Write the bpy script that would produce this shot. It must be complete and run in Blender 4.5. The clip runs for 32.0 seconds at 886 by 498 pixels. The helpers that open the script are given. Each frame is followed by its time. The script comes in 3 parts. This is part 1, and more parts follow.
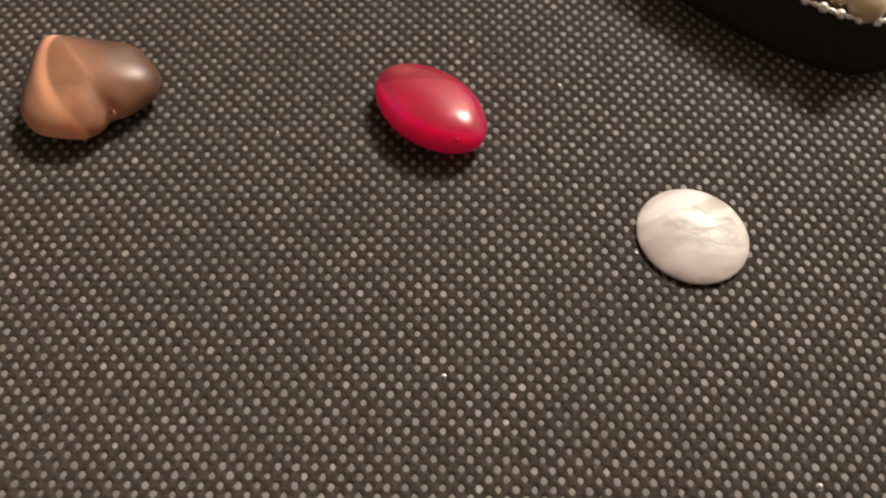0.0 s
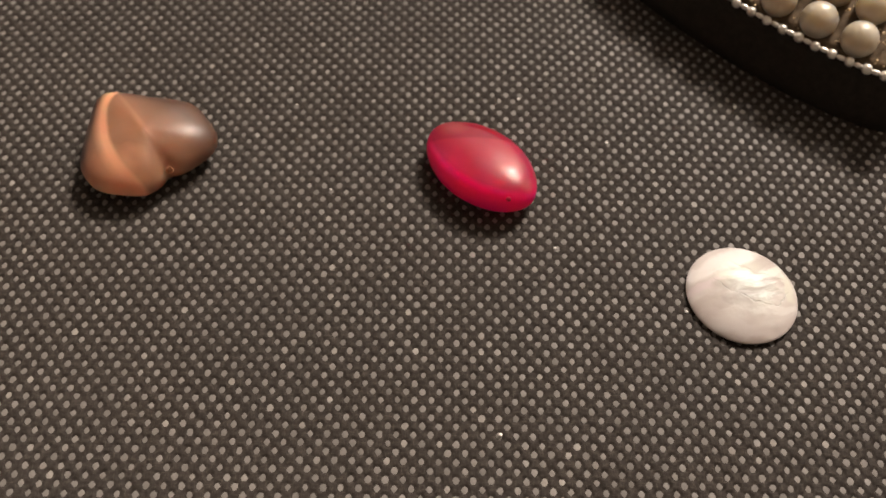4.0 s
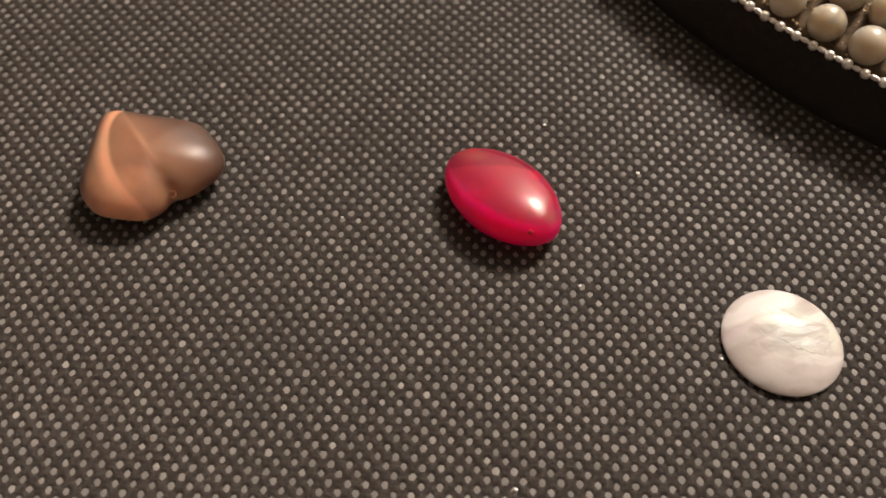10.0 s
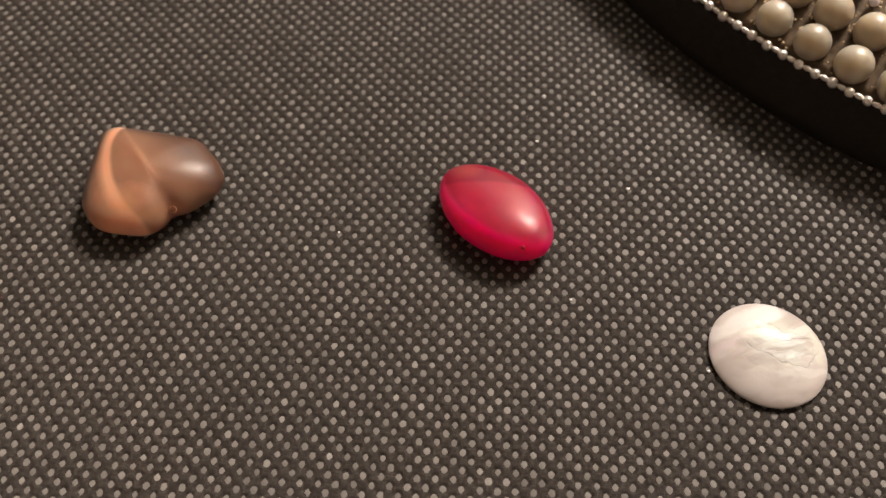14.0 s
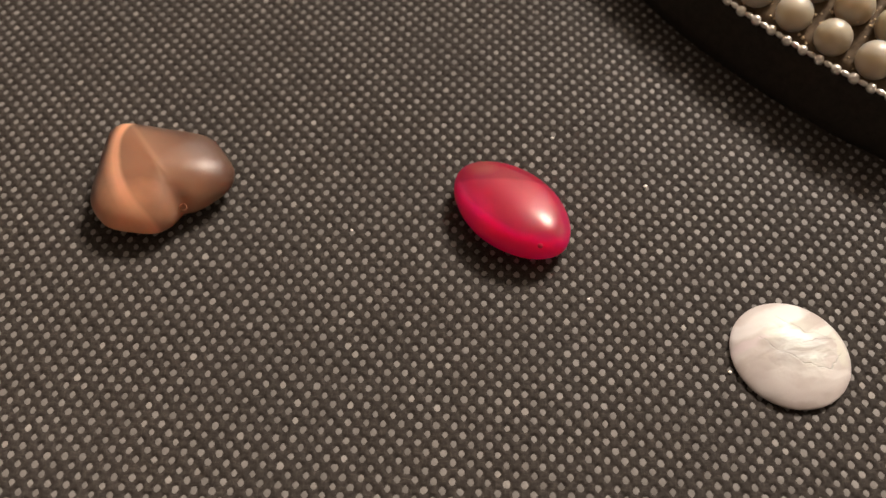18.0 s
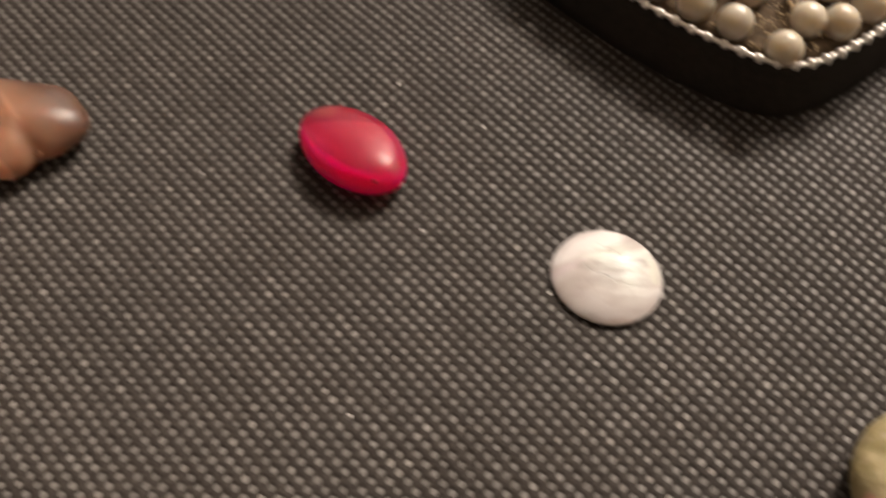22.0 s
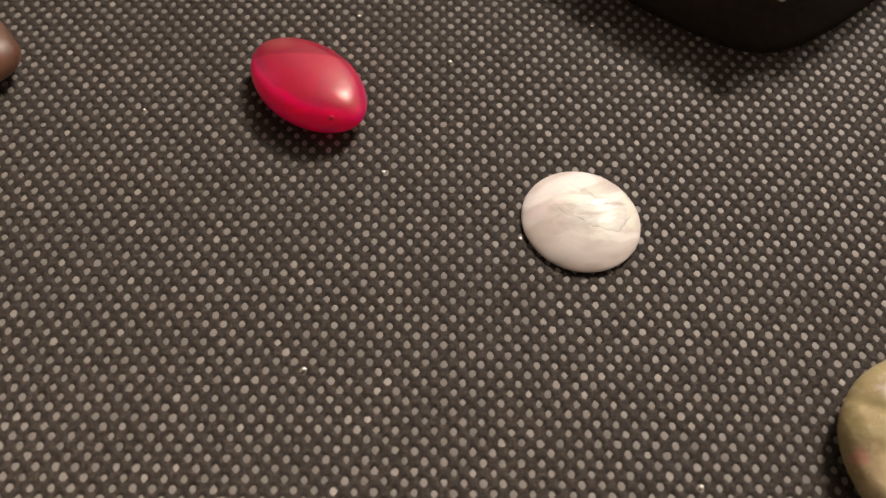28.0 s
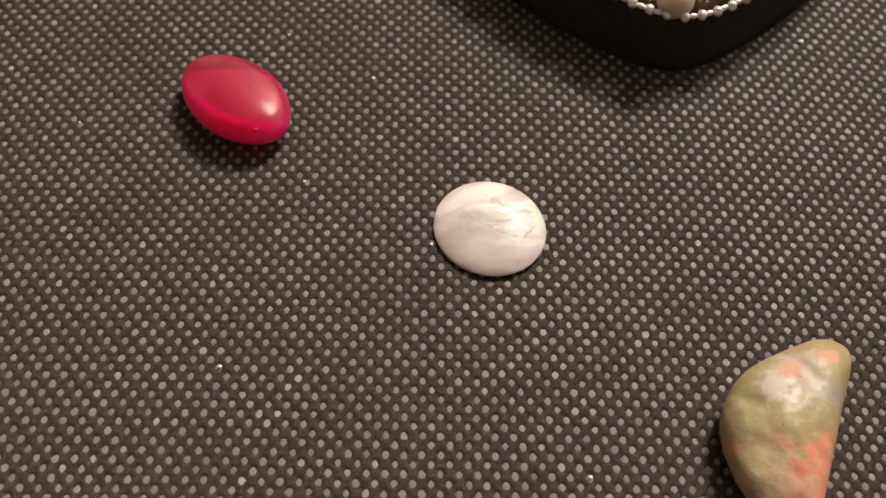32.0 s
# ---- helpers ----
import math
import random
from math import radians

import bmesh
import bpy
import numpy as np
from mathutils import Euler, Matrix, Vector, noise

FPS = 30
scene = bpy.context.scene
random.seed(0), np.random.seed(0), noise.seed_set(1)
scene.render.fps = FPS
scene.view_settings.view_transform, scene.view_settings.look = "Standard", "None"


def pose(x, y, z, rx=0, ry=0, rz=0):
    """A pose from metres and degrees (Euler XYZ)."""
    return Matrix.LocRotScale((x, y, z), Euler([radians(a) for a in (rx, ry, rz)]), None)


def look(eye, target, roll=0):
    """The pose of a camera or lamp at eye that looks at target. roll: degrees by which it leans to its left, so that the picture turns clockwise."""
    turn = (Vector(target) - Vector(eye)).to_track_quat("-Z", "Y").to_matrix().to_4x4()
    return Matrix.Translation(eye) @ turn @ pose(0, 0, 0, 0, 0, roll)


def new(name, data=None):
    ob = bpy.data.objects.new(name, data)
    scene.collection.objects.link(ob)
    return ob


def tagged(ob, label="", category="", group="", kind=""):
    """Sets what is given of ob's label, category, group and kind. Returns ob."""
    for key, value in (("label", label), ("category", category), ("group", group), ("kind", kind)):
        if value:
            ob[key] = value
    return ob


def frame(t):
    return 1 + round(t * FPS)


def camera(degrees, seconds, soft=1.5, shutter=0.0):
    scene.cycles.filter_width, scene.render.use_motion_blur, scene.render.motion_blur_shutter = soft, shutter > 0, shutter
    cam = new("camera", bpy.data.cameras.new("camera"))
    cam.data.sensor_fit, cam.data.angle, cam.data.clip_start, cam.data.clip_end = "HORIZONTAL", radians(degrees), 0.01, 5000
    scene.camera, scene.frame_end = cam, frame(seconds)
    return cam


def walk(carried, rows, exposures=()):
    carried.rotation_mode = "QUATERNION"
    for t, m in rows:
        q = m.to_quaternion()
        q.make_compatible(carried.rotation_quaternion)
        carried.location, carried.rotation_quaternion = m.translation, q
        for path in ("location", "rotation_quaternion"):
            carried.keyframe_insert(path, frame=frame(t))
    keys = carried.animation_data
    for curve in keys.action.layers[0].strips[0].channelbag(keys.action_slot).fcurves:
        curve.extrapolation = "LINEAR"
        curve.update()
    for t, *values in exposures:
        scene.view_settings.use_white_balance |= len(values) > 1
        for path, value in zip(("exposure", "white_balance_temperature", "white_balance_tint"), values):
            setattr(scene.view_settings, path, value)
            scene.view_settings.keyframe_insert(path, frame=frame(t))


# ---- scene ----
cam = camera(50.1, 32.0, soft=1.5, shutter=0.82)
# seconds, place in metres, turn in degrees
ROWS = [
    (0.0, 0.00038, -0.00002, 0.11296, 30.588, -0.842, -0.095),
    (0.3, -0.00238, 0.00152, 0.11362, 30.751, -0.728, 0.399),
    (0.5, -0.00609, 0.00308, 0.11372, 30.852, -0.601, 0.638),
    (0.7, -0.00791, 0.00366, 0.11410, 31.042, -0.511, 0.896),
    (1.0, -0.01002, 0.00425, 0.11489, 31.355, -0.314, 1.237),
    (1.5, -0.00985, 0.00433, 0.11572, 31.382, -0.366, 1.265),
    (2.0, -0.00916, 0.00310, 0.11715, 31.733, -0.511, 1.080),
    (2.5, -0.00813, 0.00255, 0.11711, 31.801, -0.456, 0.916),
    (3.0, -0.00688, 0.00089, 0.11863, 31.879, -0.397, 0.708),
    (3.5, -0.00702, 0.00133, 0.11884, 31.935, -0.475, 0.508),
    (4.0, -0.00620, 0.00324, 0.11765, 31.836, -0.631, 0.374),
    (4.5, -0.00744, 0.00497, 0.11773, 31.707, -0.638, 0.461),
    (6.5, -0.00573, 0.01719, 0.09590, 31.854, -0.004, 1.552),
    (6.8, -0.00460, 0.01503, 0.09825, 32.019, -0.049, 1.547),
    (7.0, -0.00439, 0.01310, 0.10092, 32.139, -0.087, 1.633),
    (7.3, -0.00477, 0.01119, 0.10445, 32.114, -0.054, 1.903),
    (7.5, -0.00452, 0.01076, 0.10694, 32.098, 0.029, 2.007),
    (8.0, -0.00327, 0.01079, 0.10928, 32.306, -0.021, 2.049),
    (8.5, -0.00269, 0.01069, 0.11009, 32.454, 0.134, 2.123),
    (9.0, -0.00365, 0.00968, 0.11113, 32.813, 0.114, 2.147),
    (9.5, -0.00343, 0.00924, 0.11176, 32.908, 0.166, 2.225),
    (10.0, -0.00446, 0.01001, 0.11120, 32.923, 0.216, 2.370),
    (10.5, -0.00760, 0.01039, 0.11294, 32.956, -0.148, 2.497),
    (11.0, -0.00676, 0.01036, 0.11415, 33.093, -0.249, 2.572),
    (11.5, -0.00475, 0.01062, 0.11367, 33.054, -0.168, 2.428),
    (12.0, -0.00416, 0.00995, 0.11390, 33.080, -0.130, 2.299),
    (12.5, -0.00413, 0.01001, 0.11387, 33.049, -0.058, 2.246),
    (13.0, -0.00465, 0.00973, 0.11427, 33.061, -0.030, 2.236),
    (13.5, -0.00425, 0.00973, 0.11449, 33.094, 0.066, 2.307),
    (15.5, -0.00388, 0.00902, 0.11500, 33.296, 0.063, 2.174),
    (16.0, -0.00528, 0.00918, 0.11419, 33.234, 0.029, 2.282),
    (16.5, -0.00584, 0.01091, 0.11211, 33.221, 0.094, 2.353),
    (17.0, -0.00572, 0.01039, 0.11297, 33.090, 0.067, 2.300),
    (17.5, -0.00565, 0.01024, 0.11329, 33.168, 0.059, 2.320),
    (18.0, -0.00617, 0.01066, 0.11251, 33.144, 0.056, 2.327),
    (18.5, -0.00595, 0.01014, 0.11323, 33.187, 0.048, 2.431),
    (19.0, -0.00639, 0.00717, 0.11788, 33.488, -0.622, 2.123),
    (19.3, -0.00421, 0.00578, 0.11927, 33.521, -0.561, 2.304),
    (19.5, -0.00253, 0.00564, 0.11891, 33.573, -0.482, 2.138),
    (20.0, -0.00222, 0.00552, 0.11807, 33.196, -0.515, 1.781),
    (20.3, -0.00484, 0.00601, 0.11854, 33.288, -0.406, 2.014),
    (20.5, -0.00531, 0.00593, 0.11863, 33.341, -0.331, 2.118),
    (20.8, -0.00577, 0.00569, 0.11808, 33.355, -0.399, 2.121),
    (21.0, -0.00347, 0.00490, 0.11799, 33.366, -0.459, 2.087),
    (21.3, -0.00096, 0.00439, 0.11790, 33.227, -0.687, 1.677),
    (21.5, 0.00060, 0.00420, 0.11749, 33.135, -0.761, 1.287),
    (21.7, 0.00571, 0.00300, 0.11629, 32.969, -0.553, 0.888),
    (22.0, 0.01402, 0.00009, 0.11453, 32.680, -0.322, 0.481),
    (22.3, 0.02203, -0.00216, 0.11221, 31.812, -0.904, -0.337),
    (22.5, 0.02304, -0.00290, 0.11264, 31.388, -1.162, -0.993),
    (22.7, 0.02425, -0.00365, 0.11270, 31.245, -1.185, -1.189),
    (23.0, 0.02212, -0.00387, 0.11412, 31.107, -1.270, -1.280),
    (23.3, 0.01740, -0.00209, 0.11352, 31.114, -1.379, -0.935),
    (23.5, 0.01377, -0.00068, 0.11429, 31.152, -1.475, -0.625),
    (23.7, 0.00790, 0.00126, 0.11531, 31.331, -1.339, -0.240),
    (24.0, 0.00889, 0.00161, 0.11575, 31.570, -1.111, 0.119),
    (24.3, 0.00801, 0.00170, 0.11556, 31.571, -1.068, 0.133),
    (24.5, 0.00785, 0.00150, 0.11623, 31.562, -1.058, 0.236),
    (24.8, 0.00931, 0.00134, 0.11534, 31.510, -0.863, 0.263),
    (25.0, 0.01185, 0.00043, 0.11555, 31.498, -0.765, 0.264),
    (25.3, 0.01766, -0.00061, 0.11315, 31.276, -0.963, -0.084),
    (25.5, 0.02209, -0.00281, 0.11255, 31.113, -1.164, -0.135),
    (27.5, 0.01782, 0.00186, 0.10619, 30.059, -2.401, -0.580),
    (28.0, 0.01523, 0.00280, 0.10506, 30.493, -1.779, -0.425),
    (28.5, 0.01518, 0.00164, 0.10699, 30.235, -1.738, -0.242),
    (29.0, 0.01616, 0.00139, 0.10641, 30.361, -1.505, -0.143),
    (29.3, 0.01920, -0.00058, 0.10883, 30.490, -1.455, -0.410),
    (29.5, 0.02278, -0.00190, 0.11142, 30.463, -1.660, -0.205),
    (29.8, 0.02454, -0.00350, 0.11449, 30.898, -1.782, -0.376),
    (30.0, 0.02513, -0.00385, 0.11439, 31.121, -1.821, -0.483),
    (30.5, 0.02545, -0.00330, 0.11342, 31.440, -1.898, -0.460),
    (30.8, 0.02724, -0.00447, 0.11424, 31.646, -2.094, -0.634),
    (31.0, 0.02744, -0.00534, 0.11461, 31.787, -2.210, -0.784),
    (31.5, 0.02581, -0.00290, 0.11190, 31.767, -2.274, -0.535),
    (32.0, 0.02575, -0.00255, 0.11016, 31.756, -2.171, -0.550),
]
cam.data.dof.use_dof = True
cam.data.dof.focus_distance, cam.data.dof.aperture_fstop = 0.126, 27.0
walk(cam, [(t, pose(x, y, z, rx, ry, rz)) for t, x, y, z, rx, ry, rz in ROWS])
scene.view_settings.exposure = 0.0

# ---- light: a dim warm room with one five-bulb ceiling fitting ----
world = bpy.data.worlds.new("room_world")
scene.world = world
world.use_nodes = True
world.node_tree.nodes["Background"].inputs["Color"].default_value = (0.006, 0.005, 0.0045, 1)
world.node_tree.nodes["Background"].inputs["Strength"].default_value = 1.0

LAMP = Vector((0.88, 1.46, 1.63))
BULB_POWER = 58.0
BULB_COLOUR = (1.0, 0.86, 0.75)
BULBS = [LAMP + Vector((0.185 * math.cos(a), 0.185 * math.sin(a), 0.0)) for a in (radians(20 + 72 * i) for i in range(5))]
for spot in BULBS:
    lamp = bpy.data.lights.new("bulb_light", "POINT")
    lamp.energy, lamp.color, lamp.shadow_soft_size = BULB_POWER, BULB_COLOUR, 0.022
    new("bulb_light", lamp).location = spot


# ---- materials ----
class Mat:
    """A node material with a Principled shader and a few short ways to feed it."""

    def __init__(self, name, colour, rough=0.5, **inputs):
        self.m = bpy.data.materials.new(name)
        self.m.use_nodes = True
        self.t = self.m.node_tree
        self.b = self.t.nodes["Principled BSDF"]
        self.b.inputs["Base Color"].default_value = (*colour, 1)
        self.b.inputs["Roughness"].default_value = rough
        for key, value in inputs.items():
            self.b.inputs[key.replace("_", " ")].default_value = value
        self.where = self.node("ShaderNodeTexCoord").outputs["Object"]

    def node(self, kind, **values):
        n = self.t.nodes.new(kind)
        for key, value in values.items():
            n.inputs[key.replace("_", " ")].default_value = value
        return n

    def link(self, a, b):
        self.t.links.new(a, b)

    def stretch(self, x, y, z, turn=0.0):
        n = self.node("ShaderNodeMapping")
        n.inputs["Scale"].default_value = (x, y, z)
        n.inputs["Rotation"].default_value = (0, 0, radians(turn))
        self.link(self.where, n.inputs["Vector"])
        return n.outputs["Vector"]

    def strands(self, long, wide, turn):
        """The thing's own places drawn out along a direction: long and wide are metres of one wave."""
        n = self.node("ShaderNodeMapping")
        n.vector_type = "TEXTURE"
        n.inputs["Scale"].default_value = (long, wide, wide)
        n.inputs["Rotation"].default_value = (0, 0, radians(turn))
        self.link(self.where, n.inputs["Vector"])
        return n.outputs["Vector"]

    def noise(self, scale, detail=4.0, rough=0.55, distort=0.0, vector=None):
        n = self.node("ShaderNodeTexNoise", Scale=scale, Detail=detail, Roughness=rough, Distortion=distort)
        self.link(vector or self.where, n.inputs["Vector"])
        return n.outputs["Fac"]

    def ramp(self, fac, stops):
        n = self.node("ShaderNodeValToRGB")
        e = n.color_ramp.elements
        while len(e) < len(stops):
            e.new(0.5)
        for el, (p, c) in zip(e, stops):
            el.position = p
            el.color = (*c, 1) if isinstance(c, tuple) else (c, c, c, 1)
        self.link(fac, n.inputs["Fac"])
        return n.outputs["Color"]

    def maths(self, op, a, b=None, clamp=False):
        n = self.node("ShaderNodeMath")
        n.operation, n.use_clamp = op, clamp
        for slot, v in zip(n.inputs, (a, b)):
            if v is None:
                continue
            if isinstance(v, (int, float)):
                slot.default_value = v
            else:
                self.link(v, slot)
        return n.outputs[0]

    def mix(self, fac, a, b, blend="MIX"):
        n = self.node("ShaderNodeMix")
        n.data_type, n.blend_type = "RGBA", blend
        for slot, v in ((n.inputs[0], fac), (n.inputs[6], a), (n.inputs[7], b)):
            if isinstance(v, (int, float)):
                slot.default_value = v
            elif isinstance(v, tuple):
                slot.default_value = (*v, 1)
            else:
                self.link(v, slot)
        return n.outputs[2]

    def blot(self, centre, radius, wobble, edge=0.35, sway=1.6):
        """A soft-edged blotch of the stone round a place in its own metres."""
        n = self.node("ShaderNodeVectorMath")
        n.operation = "DISTANCE"
        self.link(self.where, n.inputs[0])
        n.inputs[1].default_value = centre
        d = self.maths("DIVIDE", n.outputs["Value"], radius)
        d = self.maths("ADD", d, self.maths("MULTIPLY", self.maths("SUBTRACT", wobble, 0.5), sway))
        return self.maths("DIVIDE", self.maths("SUBTRACT", 1.0, d), edge, clamp=True)

    def along(self, normal):
        """Distance of a place along a direction of the thing's own."""
        n = self.node("ShaderNodeVectorMath")
        n.operation = "DOT_PRODUCT"
        self.link(self.where, n.inputs[0])
        n.inputs[1].default_value = normal
        return n.outputs["Value"]

    def scratch(self, x0, y0, x1, y1, width, wobble, sway=0.0016, end=0.0005):
        """A hair line between two places, in metres."""
        n = self.node("ShaderNodeMapping")
        n.vector_type = "TEXTURE"
        n.inputs["Location"].default_value = ((x0 + x1) / 2, (y0 + y1) / 2, 0)
        n.inputs["Rotation"].default_value = (0, 0, math.atan2(y1 - y0, x1 - x0))
        self.link(self.where, n.inputs["Vector"])
        xyz = self.node("ShaderNodeSeparateXYZ")
        self.link(n.outputs["Vector"], xyz.inputs[0])
        y = self.maths("ADD", xyz.outputs["Y"], self.maths("MULTIPLY", self.maths("SUBTRACT", wobble, 0.5), sway))
        side = self.maths("SUBTRACT", 1.0, self.maths("DIVIDE", self.maths("ABSOLUTE", y), width), clamp=True)
        half = math.hypot(x1 - x0, y1 - y0) / 2
        tail = self.maths("DIVIDE", self.maths("SUBTRACT", half + end / 2, self.maths("ABSOLUTE", xyz.outputs["X"])), end, clamp=True)
        return self.maths("MULTIPLY", side, tail)

    def colour(self, value):
        self.link(value, self.b.inputs["Base Color"])

    def bump(self, height, strength, distance):
        n = self.node("ShaderNodeBump", Strength=strength, Distance=distance)
        self.link(height, n.inputs["Height"])
        if self.b.inputs["Normal"].is_linked:
            self.link(self.b.inputs["Normal"].links[0].from_socket, n.inputs["Normal"])
        self.link(n.outputs["Normal"], self.b.inputs["Normal"])


def fabric_material():
    m = Mat("black_nonwoven", (0.03, 0.027, 0.024), 0.62)
    m.b.inputs["Specular IOR Level"].default_value = 0.09
    m.b.inputs["Diffuse Roughness"].default_value = 1.0
    fibre_a = m.noise(1.0, 3, 0.6, 0.6, m.stretch(5200, 900, 3000, 12))
    fibre_b = m.noise(1.0, 3, 0.6, 0.6, m.stretch(900, 5000, 3000, -20))
    fibres = m.maths("MAXIMUM", fibre_a, fibre_b)
    patch = m.noise(42, 3, 0.6)
    c = m.ramp(fibres, [(0.34, (0.036, 0.0304, 0.0263)), (0.58, (0.069, 0.0588, 0.0515)), (0.80, (0.150, 0.130, 0.114))])
    c = m.mix(m.ramp(patch, [(0.35, 0.0), (0.7, 0.35)]), c, (0.062, 0.059, 0.057))
    mottle = m.noise(1300, 3, 0.65)
    m.colour(m.mix(m.ramp(mottle, [(0.40, 0.0), (0.62, 0.6)]), c, (0.020, 0.016, 0.013)))
    m.bump(fibres, 0.6, 0.00012)
    return m.m


def dot_material(name, single):
    m = Mat(name, (0.2, 0.18, 0.16), 0.50)
    m.b.inputs["Specular IOR Level"].default_value = 0.25
    m.b.inputs["Diffuse Roughness"].default_value = 1.0
    isle = m.node("ShaderNodeObjectInfo").outputs["Random"] if single else m.node("ShaderNodeNewGeometry").outputs["Random Per Island"]
    if single:
        m.where = m.node("ShaderNodeNewGeometry").outputs["Position"]
    grain = m.noise(2600, 3)
    c = m.ramp(isle, [(0.0, (0.222, 0.211, 0.199)), (0.5, (0.275, 0.262, 0.248)), (0.94, (0.315, 0.301, 0.284)), (1.0, (0.44, 0.42, 0.39))])
    wash = m.noise(55, 3, 0.6)
    c = m.mix(m.ramp(wash, [(0.46, 0.0), (0.70, 0.55)]), c, (0.14, 0.134, 0.128))
    m.colour(m.mix(m.ramp(grain, [(0.38, 0.0), (0.75, 0.35)]), c, (0.13, 0.12, 0.105)))
    m.bump(grain, 0.35, 0.00006)
    return m.m


def heart_material():
    m = Mat("brown_cats_eye", (0.2, 0.1, 0.065), 0.45)
    m.b.inputs["Specular IOR Level"].default_value = 0.5
    m.b.inputs["Coat Weight"].default_value = 0.2
    m.b.inputs["Coat Roughness"].default_value = 0.02
    m.b.inputs["Subsurface Weight"].default_value = 1.0
    m.b.inputs["Subsurface Radius"].default_value = (1.0, 0.45, 0.26)
    m.b.inputs["Subsurface Scale"].default_value = 0.0052
    m.b.inputs["Transmission Weight"].default_value = 0.15
    cloud = m.noise(130, 3, 0.5)
    silk = m.noise(1.0, 2, 0.5, 0.0, m.stretch(160, 2000, 400, 53))
    c = m.mix(m.ramp(cloud, [(0.35, 0.0), (0.7, 1.0)]), (0.325, 0.164, 0.096), (0.375, 0.192, 0.114))
    c = m.mix(m.ramp(silk, [(0.4, 0.0), (0.75, 0.2)]), c, (0.30, 0.18, 0.125))
    # painted shade: the dark of one lobe, and of the edge below the shoulder
    lobe_shade = m.maths("DIVIDE", m.maths("SUBTRACT", m.along((0.62, 0.78, 0.0)), 0.0000), 0.0064, clamp=True)
    c = m.mix(m.maths("MULTIPLY", lobe_shade, 0.95), c, (0.085, 0.043, 0.027))
    edge_shade = m.maths("DIVIDE", m.maths("SUBTRACT", 0.0063, m.along((0.0, 0.0, 1.0))), 0.0017, clamp=True)
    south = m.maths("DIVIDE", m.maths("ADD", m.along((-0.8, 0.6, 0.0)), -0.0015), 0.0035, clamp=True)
    c = m.mix(m.maths("MULTIPLY", m.maths("MULTIPLY", edge_shade, south), 0.9), c, (0.060, 0.036, 0.034))
    # a thin pale fibre from the point over the dome to the drill hole
    off = m.maths("ABSOLUTE", m.maths("SUBTRACT", m.along((0.8, 0.6, 0.0)), 0.00045))
    off = m.maths("ADD", off, m.maths("MULTIPLY", m.maths("SUBTRACT", cloud, 0.5), 0.0003))
    c = m.mix(m.ramp(m.maths("MULTIPLY", off, 1000.0), [(0.05, 0.26), (0.50, 0.0)]), c, (0.50, 0.28, 0.18))
    # cat's-eye sheen and transmitted light, painted as a bright curved band along one shoulder
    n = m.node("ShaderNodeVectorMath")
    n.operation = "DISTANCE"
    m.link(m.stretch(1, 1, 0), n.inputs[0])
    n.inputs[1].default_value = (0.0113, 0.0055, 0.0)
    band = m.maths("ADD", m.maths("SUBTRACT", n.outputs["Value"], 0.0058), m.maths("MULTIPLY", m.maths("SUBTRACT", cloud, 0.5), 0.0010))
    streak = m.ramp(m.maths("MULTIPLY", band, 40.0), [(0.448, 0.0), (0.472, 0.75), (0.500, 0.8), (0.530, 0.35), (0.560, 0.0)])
    # light coming through by the hole and the low lobe, painted orange
    glow = m.blot((0.0052, -0.0062, 0.0044), 0.0026, cloud, 0.9)
    c = m.mix(m.maths("MULTIPLY", glow, 0.7), c, (0.72, 0.33, 0.17))
    c = m.mix(m.maths("MULTIPLY", m.blot((-0.0036, -0.0082, 0.0034), 0.0066, cloud, 0.9), 0.85), c, (0.95, 0.50, 0.30))
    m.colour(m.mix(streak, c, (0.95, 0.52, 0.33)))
    m.bump(m.noise(420, 3), 0.05, 0.0002)
    return m.m


